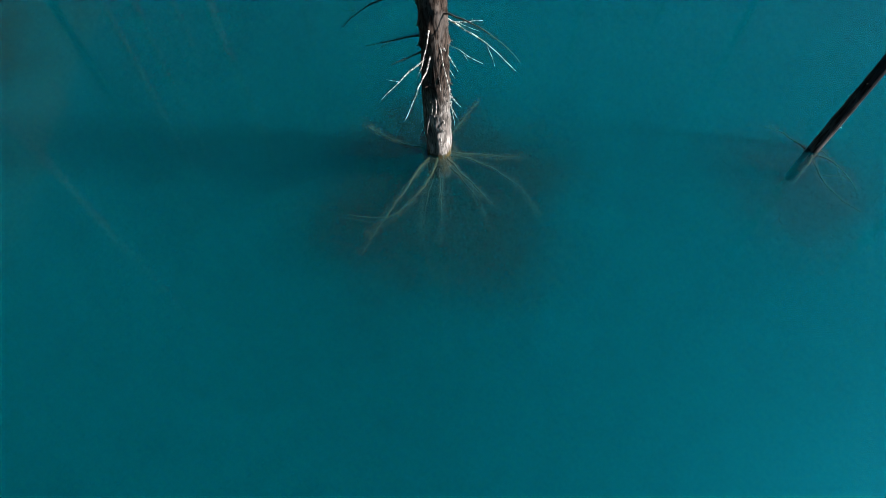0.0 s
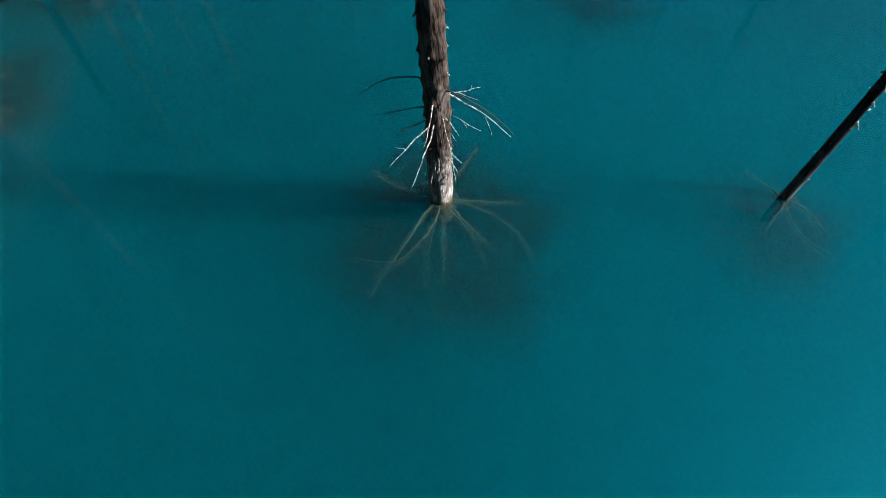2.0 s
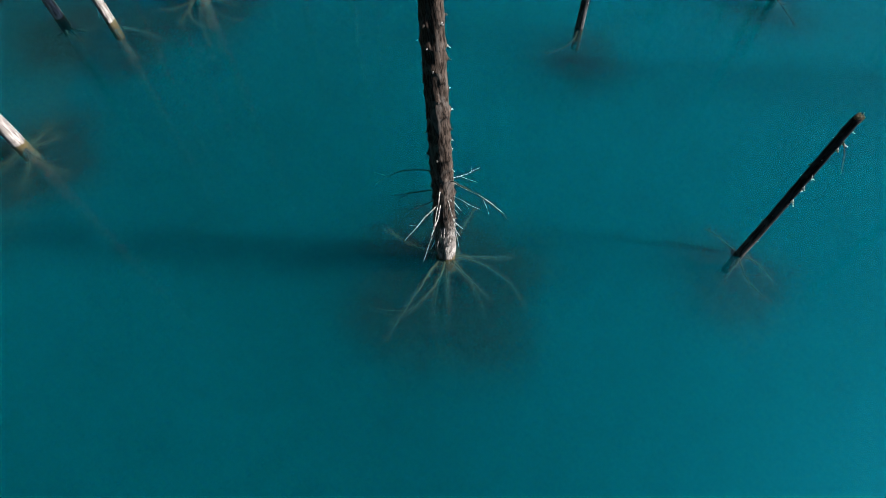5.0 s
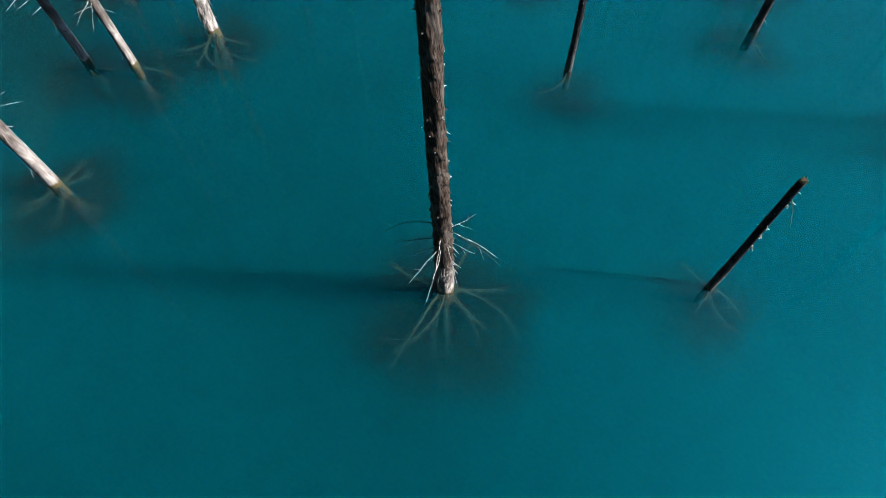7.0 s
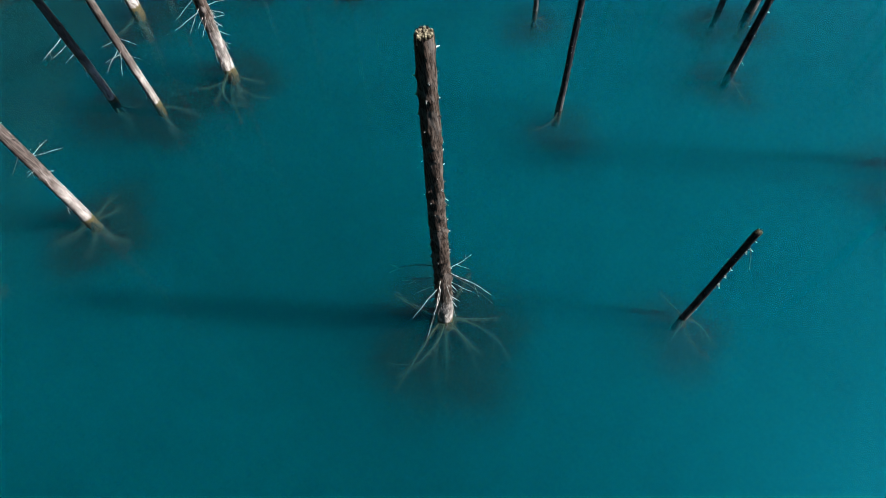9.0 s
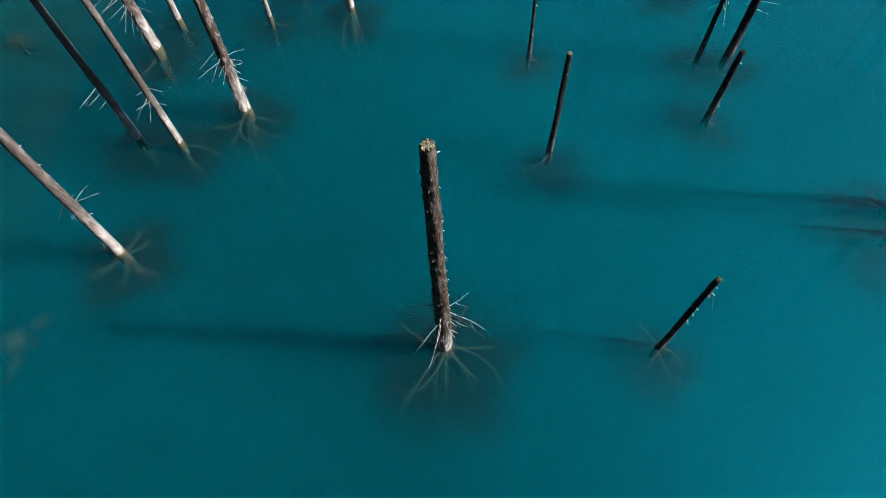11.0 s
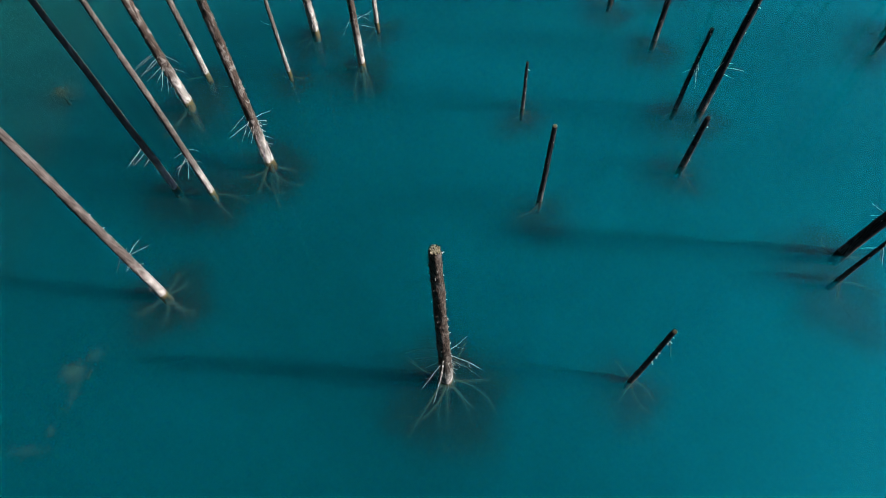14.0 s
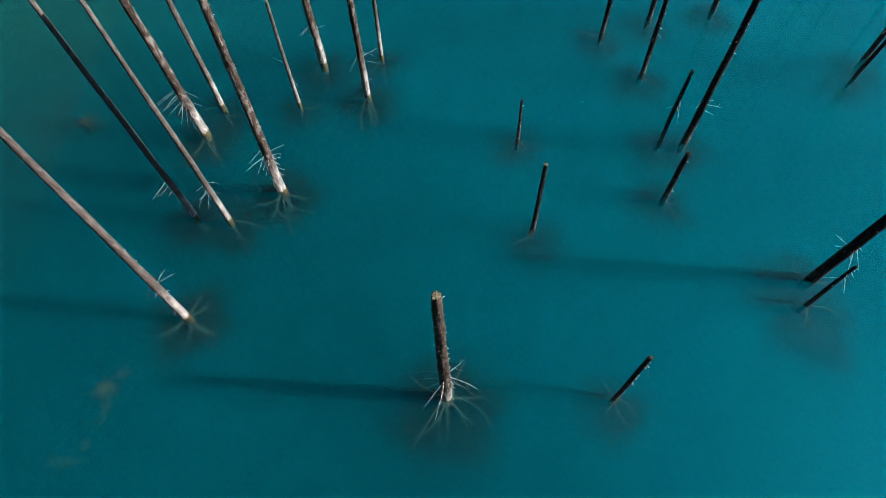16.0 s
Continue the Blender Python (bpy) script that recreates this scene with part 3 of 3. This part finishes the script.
# seed, x, y, height, foot, top, material, label, lean, chance twigs where none are listed below, drowned needles
TREES = (
    (3, -9.28, 8.18, 13.0, 0.30, 0.11, GREY, GREY_LABEL, (-0.08, -0.09), 9, 1.3),
    (4, -10.02, 12.515, 12.5, 0.255, 0.10, GREY, "grey trunk standing in the shade of its neighbour", (-0.30, -0.26), 6, 1.0),
    (5, -8.62, 12.33, 10.0, 0.235, 0.115, GREY, GREY_LABEL, (-0.26, -0.20), 8, 1.0),
    (6, -10.67, 16.98, 13.0, 0.38, 0.18, RUSSET, BARK_LABEL, (-0.45, -0.30), 26, 1.0),
    (7, -6.77, 13.76, 14.0, 0.36, 0.16, RUSSET, BARK_LABEL, (0.05, 0.05), 30, 1.3),
    (8, -10.27, 18.66, 11.0, 0.26, 0.15, GREY, GREY_LABEL, (-0.22, -0.12), 5, 0.5),
    (9, -6.77, 18.72, 4.95, 0.18, 0.13, GREY, "thin grey snag with a snapped top", (-0.03, -0.01), 1, 0.3),
    (10, -5.98, 21.40, 11.0, 0.35, 0.22, RUSSET, BARK_LABEL, (-0.40, -0.14), 10, 0.8),
    (11, -3.72, 19.20, 11.5, 0.29, 0.19, RUSSET, BARK_LABEL, (-0.08, -0.02), 9, 1.0),
    (12, -3.23, 21.90, 9.0, 0.20, 0.13, GREY, "thin grey snag with a few twigs", (-0.10, -0.05), 3, 0.4),
    (13, 12.95, 9.49, 9.8, 0.36, 0.23, SHADED_WOOD, "thick shaded trunk with twigs at the old water mark", (0.18, -0.25), 12, 1.8),
    (14, 12.40, 8.46, 2.62, 0.17, 0.095, SHADED_WOOD, "thin shaded snag beside a thicker trunk", (0.0, -0.03), 9, 2.5),
    (15, 9.93, 16.12, 10.8, 0.295, 0.19, SHADED_WOOD, SHADED_LABEL, (0.04, -0.02), 9, 0.7),
    (16, 8.94, 16.20, 3.57, 0.19, 0.135, SHADED_WOOD, "short shaded snag with hanging twigs", (0.0, 0.0), 9, 0.6),
    (17, 8.56, 13.30, 2.26, 0.24, 0.18, SHADED_WOOD, "short shaded stump with stubs of branches", (0.05, 0.06), 2, 0.7),
    (18, 3.17, 11.76, 3.52, 0.20, 0.15, SHADED_WOOD, "slim shaded trunk split in two at the top", (0.01, 0.08), 0, 0.6),
    (19, 2.93, 16.34, 2.13, 0.16, 0.10, SHADED_WOOD, "short thin snag of shaded wood", (-0.05, 0.04), 0, 0.5),
    (20, 8.98, 20.38, 10.0, 0.245, 0.155, SHADED_WOOD, SHADED_LABEL, (-0.20, 0.08), 6, 1.0),
    (21, 7.57, 23.32, 9.0, 0.235, 0.15, SHADED_WOOD, SHADED_LABEL, (0.0, 0.0), 5, 0.8),
    (22, 10.09, 24.44, 9.0, 0.26, 0.16, SHADED_WOOD, SHADED_LABEL, (0.0, 0.0), 4, 0.6),
    (23, 13.52, 25.20, 9.0, 0.28, 0.18, SHADED_WOOD, SHADED_LABEL, (0.0, 0.0), 4, 0.9),
    (24, 19.50, 21.22, 9.0, 0.25, 0.15, SHADED_WOOD, SHADED_LABEL, (0.3, 0.0), 4, 0.5),
    (25, 18.55, 19.94, 9.0, 0.19, 0.11, SHADED_WOOD, SHADED_LABEL, (0.6, -0.2), 4, 0.5),
    (26, 23.05, 32.80, 9.0, 0.28, 0.14, SHADED_WOOD, SHADED_LABEL, (0.0, 0.0), 2, 0.0),
    (27, 24.83, 32.58, 9.0, 0.28, 0.14, SHADED_WOOD, SHADED_LABEL, (0.0, 0.0), 2, 0.0),
    (28, 25.50, 29.24, 12.0, 0.30, 0.16, SHADED_WOOD, SHADED_LABEL, (0.0, 0.0), 2, 0.0),
)
# dry twigs at the old water mark: height, bearing, length, slope, slope at the tip, thickness, curl, side shoots, bleached
TWIGS = {
    3: (
        (2.19, 77, 0.54, -0.16, -0.16, 0.008, 0, 1, True),
        (2.20, 65, 0.70, -0.51, -0.51, 0.008, 0, 1, True),
        (2.22, 113, 0.36, -0.37, -0.37, 0.007, 0, 0, True),
        (2.46, -98, 0.47, -0.35, -0.35, 0.012, 0, 0, False),
        (2.00, -75, 0.33, 0.88, 0.88, 0.008, 0, 0, True),
        (1.96, -83, 0.31, 0.36, 0.36, 0.008, 0, 0, True),
        (1.73, 25, 0.14, -0.40, -0.40, 0.013, 0, 1, True),
        (2.17, -86, 0.25, 1.13, 1.13, 0.008, 0, 0, False),
    ),
    4: (
        (2.19, -120, 0.76, -0.24, -0.24, 0.010, 0, 1, True),
        (1.96, -114, 0.55, -0.02, -0.02, 0.009, 0, 0, True),
        (1.66, -103, 0.38, 0.06, 0.06, 0.008, 0, 0, True),
    ),
    5: (
        (2.14, 61, 0.57, -1.27, -1.27, 0.008, 0, 0, True),
        (1.93, -112, 0.69, -0.47, -0.47, 0.009, 0, 1, True),
        (1.88, -88, 0.65, -0.87, -0.87, 0.009, 0, 1, True),
        (1.76, -116, 0.53, 0.23, 0.23, 0.008, 0, 0, True),
        (2.16, -118, 0.34, 0.18, 0.18, 0.007, 0, 1, True),
        (1.61, 20, 0.28, -0.80, -0.90, 0.007, 0, 0, True),
    ),
    6: (
        (2.36, -138, 1.09, -0.30, -0.30, 0.010, 0, 1, True),
        (2.22, -130, 0.96, -0.37, -0.37, 0.009, 0, 1, True),
        (1.84, -126, 0.75, -0.24, -0.24, 0.010, 0, 0, True),
        (1.73, -109, 0.57, -0.32, -0.32, 0.010, 0, 0, True),
        (1.85, -104, 0.91, -1.07, -1.07, 0.010, 0, 0, True),
        (2.20, 54, 0.77, -1.50, -1.50, 0.010, 0, 1, True),
        (1.64, 10, 0.50, -0.60, -0.90, 0.009, 0, 1, True),
        (2.41, -154, 0.90, -0.41, -0.41, 0.008, 0, 0, True),
        (2.14, -119, 0.73, -0.11, -0.11, 0.009, 0, 0, True),
        (1.55, -96, 0.79, -1.09, -1.09, 0.009, 0, 0, True),
    ),
    7: (
        (2.05, 50, 0.67, -0.26, -0.26, 0.010, 0, 0, True),
        (1.89, 50, 0.47, -0.68, -0.68, 0.010, 0, 1, True),
        (2.01, -171, 0.61, 0.28, 0.28, 0.010, 0, 0, False),
        (1.97, -147, 0.83, -0.30, -0.30, 0.010, 0, 1, True),
        (2.13, -112, 0.77, -0.63, -0.63, 0.011, 0, 0, True),
        (2.38, -138, 0.74, -0.54, -0.54, 0.009, 0, 0, True),
        (1.69, 26, 0.33, -0.18, -0.18, 0.012, 0, 0, True),
        (1.69, -96, 0.51, -0.29, -0.29, 0.010, 0, 0, True),
        (1.43, 26, 0.16, -0.12, -0.12, 0.012, 0, 0, True),
        (1.29, -2, 0.34, -0.45, -0.45, 0.010, 0, 0, True),
        (0.95, -6, 0.27, -0.29, -0.29, 0.010, 0, 0, True),
        (1.86, -102, 0.43, -0.34, -0.34, 0.010, 0, 0, True),
        (0.58, -19, 0.26, -1.21, -1.21, 0.010, 0, 0, True),
    ),
    8: (
        (1.92, -132, 0.22, 0.51, 0.51, 0.008, 0, 0, True),
        (1.85, 93, 0.15, -1.01, -1.01, 0.008, 0, 0, True),
        (1.73, 29, 0.07, -2.07, -2.07, 0.008, 0, 1, True),
    ),
    10: (
        (2.05, -148, 0.67, -0.47, -0.47, 0.010, 0, 1, True),
        (1.97, -139, 0.65, -0.42, -0.42, 0.009, 0, 0, True),
        (1.81, 37, 0.46, -0.16, -0.16, 0.009, 0, 0, True),
        (2.17, -174, 0.49, 0.15, 0.15, 0.009, 0, 0, False),
        (2.15, 67, 0.15, -0.39, -0.39, 0.008, 0, 0, True),
    ),
    11: (
        (2.22, -132, 0.81, -1.03, -1.03, 0.011, 0, 1, True),
        (1.99, 30, 0.83, 0.16, 0.16, 0.010, 0, 1, True),
        (2.24, 30, 0.66, -0.82, -0.82, 0.006, 0, 1, True),
        (1.78, 11, 0.70, -0.31, -0.31, 0.006, 0, 0, True),
        (3.62, -48, 0.31, -2.41, -2.41, 0.010, 0, 0, True),
    ),
    12: (
        (1.85, 68, 0.14, -0.67, -0.67, 0.007, 0, 0, True),
        (1.79, 9, 0.08, -2.52, -2.52, 0.007, 0, 0, True),
    ),
    13: (
        (2.02, 98, 0.56, -0.31, -0.31, 0.011, 0, 1, True),
        (1.92, 110, 0.38, -1.13, -1.13, 0.011, 0, 0, True),
        (1.79, 126, 0.12, -2.11, -2.11, 0.009, 0, 0, True),
        (2.30, -95, 0.73, -0.44, -0.44, 0.012, 0, 1, True),
        (2.20, -108, 0.80, -0.78, -0.78, 0.008, 0, 0, True),
        (2.08, -109, 0.50, -0.08, -0.08, 0.009, 0, 0, True),
        (2.39, -97, 0.19, 0.32, 0.32, 0.014, 0, 0, True),
    ),
    14: (
        (1.95, 180, 0.50, -0.10, -0.20, 0.009, 0, 1, True),
        (1.95, -93, 0.44, -0.58, -0.58, 0.012, 0, 1, False),
        (2.05, -90, 0.53, -0.73, -0.73, 0.010, 0, 0, True),
        (2.21, -88, 0.26, -0.10, -0.10, 0.010, 0, 0, False),
        (2.38, -94, 0.21, -0.00, -0.00, 0.010, 0, 0, True),
    ),
    15: (
        (2.05, -23, 0.58, 0.06, 0.06, 0.010, 0, 1, True),
        (2.30, -150, 0.42, -0.80, -0.90, 0.010, 0, 1, True),
        (2.18, 5, 0.22, 0.04, 0.04, 0.010, 0, 0, True),
        (1.79, -43, 0.40, 0.05, 0.05, 0.010, 0, 0, True),
    ),
    16: (
        (1.92, 176, 0.14, 0.42, 0.42, 0.010, 0, 0, False),
        (1.89, 166, 0.37, -0.81, -0.81, 0.006, 0, 1, True),
        (2.17, -77, 0.89, -1.83, -1.83, 0.010, 0, 0, True),
        (2.23, -71, 0.28, -1.20, -1.20, 0.010, 0, 0, True),
        (1.94, -88, 0.41, -0.55, -0.55, 0.010, 0, 0, True),
    ),
    17: (
        (0.38, -55, 0.17, -0.58, -0.58, 0.012, 0, 1, True),
        (0.33, -178, 0.18, 2.98, 2.98, 0.010, 0, 0, True),
        (2.30, -33, 0.06, 0.70, 0.70, 0.012, 0, 0, False),
    ),
    20: (
        (2.20, -162, 0.30, -1.25, -1.25, 0.010, 0, 0, True),
        (2.12, -42, 0.26, -0.71, -0.71, 0.009, 0, 1, True),
    ),
}
# boughs that show olive under the water round some of the trees
OWN_SUNKEN = {
    3: ((-0.22, -131, 1.00, -0.24, -0.21, 0.018, -37, 3), (-0.22, -55, 0.95, -0.30, -0.28, 0.018, -73, 3), (-0.12, -40, 1.20, -0.26, -0.22, 0.020, 25, 3), (-0.24, 76, 0.85, -0.20, -0.18, 0.016, 4, 3), (-0.24, 33, 0.75, -0.22, -0.22, 0.016, 35, 3)),
    5: ((-0.20, -60, 1.1, -0.35, -0.35, 0.018, 30, 1), (-0.22, 10, 1.2, -0.25, -0.3, 0.014, -40, 1)),
    6: ((-0.10, -62, 1.41, -0.25, -0.25, 0.022, 8, 1), (-0.25, -95, 1.63, -0.12, -0.12, 0.018, -42, 1)),
    7: ((-0.05, -92, 1.22, -0.16, -0.16, 0.015, -17, 0), (-0.27, -120, 1.65, -0.10, -0.10, 0.014, 127, 0), (-0.10, -56, 1.15, -0.26, -0.26, 0.022, -30, 1), (-0.24, -114, 1.15, -0.12, -0.10, 0.012, -90, 1), (-0.20, -68, 1.56, -0.19, -0.19, 0.014, 77, 1), (-0.24, -22, 0.95, -0.17, -0.15, 0.012, 18, 1), (-0.35, -81, 1.79, -0.08, -0.08, 0.014, 19, 0)),
    11: ((-0.10, -79, 1.43, -0.24, -0.24, 0.022, 0, 1), (-0.20, -59, 1.59, -0.19, -0.19, 0.018, -28, 1), (-0.20, -112, 1.70, -0.18, -0.18, 0.018, 37, 1)),
    14: ((-0.05, -97, 0.80, -0.31, -0.31, 0.017, -36, 1), (-0.20, 166, 0.48, -0.31, -0.31, 0.014, 0, 0), (-0.20, -100, 1.32, -0.23, -0.23, 0.016, 64, 1), (-0.20, 10, 1.9, -0.15, -0.15, 0.016, -70, 1)),
    18: ((-0.05, -109, 0.45, -0.60, -0.60, 0.018, -45, 1),),
}
# where the drowned needles hang to one side of their trunk
DRIFT = {13: (-0.3, -0.2), 14: (0.25, -0.75), 18: (0.2, -0.3)}
for seed, x, y, height, foot, top, material, label, lean, twigs, haze in TREES:
    dead_tree(seed, x, y, height, foot, top, material, label, lean, TWIGS.get(seed, ()), slivers=26 if material is RUSSET else 3 if material is GREY else 0, whorled=material is RUSSET, pale_stubs=0.85 if material is SHADED_WOOD else 0.5,
              random_limbs=0 if seed in TWIGS else twigs, haze=haze * (0.7 if material is SHADED_WOOD and foot < 0.3 else 1.0), own_sunken=OWN_SUNKEN.get(seed, ()), drift=DRIFT.get(seed, (0.0, 0.0)), sunken=1 if seed in OWN_SUNKEN else 4 if haze else 0, sunken_reach=1.0 + 1.1 * foot, sides=24 if foot > 0.3 else 16)

# a drowned tree that lies under the surface, and a bushy top of another, both thick with weed
WEEDY = (
    # x, y, z of the middle, spread across, along and in height, count
    (FALLEN[0], FALLEN[1], -0.50, 0.20, 0.17, 0.07, 2400),
    (FALLEN[0] + 0.42, FALLEN[1] + 0.62, -0.62, 0.14, 0.18, 0.07, 800),
    (FALLEN[0] + 0.16, FALLEN[1] - 0.55, -0.62, 0.10, 0.30, 0.07, 800),
    (FALLEN[0] - 0.10, FALLEN[1] - 1.75, -0.60, 0.07, 0.12, 0.07, 400),
    (FALLEN[0] - 0.55, FALLEN[1] - 2.28, -0.62, 0.34, 0.10, 0.07, 950),
)
sunk = tagged(new("sunken_tree"), "fallen drowned tree lying dim under the water", "dead tree")
sunk.location = (FALLEN[0], FALLEN[1], -BED_DEPTH)
bm = bmesh.new()
tube(bm, [Vector((0.5, 0.8, 1.5)), Vector((0.15, 0.25, 1.9)), Vector((0.1, -0.7, 1.94)), Vector((0.0, -1.7, 1.92)), Vector((-0.8, -2.5, 1.7))], (0.10, 0.10, 0.085, 0.07, 0.05), 10)
part("trunk", bm, SUNKEN, sunk)
pick = np.random.default_rng(77)
cloud = np.concatenate([pick.normal(0, 1, (n, 3)) * (a, b, c) + (x - FALLEN[0], y - FALLEN[1], z + BED_DEPTH) for x, y, z, a, b, c, n in WEEDY])
me = blades(pick, cloud, (0.012, 0.030), (0.0010, 0.0024))
me.materials.append(PALE_WEED)
tagged(part("algae", me, None, sunk, "pale silted weed on a drowned tree"), kind="stuff")
for i, (dx, dy, bearing, length, z) in enumerate(((-0.10, -1.05, -35, 0.5, 2.44), (-0.3, -2.3, 190, 0.6, 2.36), (0.05, 0.05, 100, 0.35, 2.4), (0.1, -0.3, 250, 0.4, 2.3))):
    part("branch", limb(900 + i, length, -0.1, 0.3, 0.016, 75, forks=1), SUNKEN, sunk, m=Matrix.Translation((dx, dy, z)) @ Matrix.Rotation(radians(bearing), 4, "Z"))

bush = tagged(new("sunken_tree"), "bushy top of a drowned tree just under the surface", "dead tree")
bush.location = (-16.4, 17.9, -BED_DEPTH)
bm = bmesh.new()
tube(bm, [Vector((0, 0, 0)), Vector((0.02, 0, 1.6)), Vector((0.0, 0.03, 2.62))], (0.14, 0.10, 0.03), 10)
part("trunk", bm, SUNKEN, bush)
cloud = np.concatenate([pick.normal(0, 1, (n, 3)) * (a, a, 0.07) + (0, 0, z) for a, z, n in ((0.16, 2.70, 1300), (0.36, 2.52, 2600))])
me = blades(pick, cloud)
me.materials.append(ALGAE)
tagged(part("algae", me, None, bush, "olive algae on a drowned tree top"), kind="stuff")
for i in range(7):
    z = 2.2 + 0.04 * i
    part("branch", limb(970 + i, 0.55 - 0.02 * i, 0.0, -0.4, 0.014, 20, forks=2, sides=5), SUNKEN, bush, m=Matrix.Translation((0, 0, z)) @ Matrix.Rotation(2.4 * i, 4, "Z"))
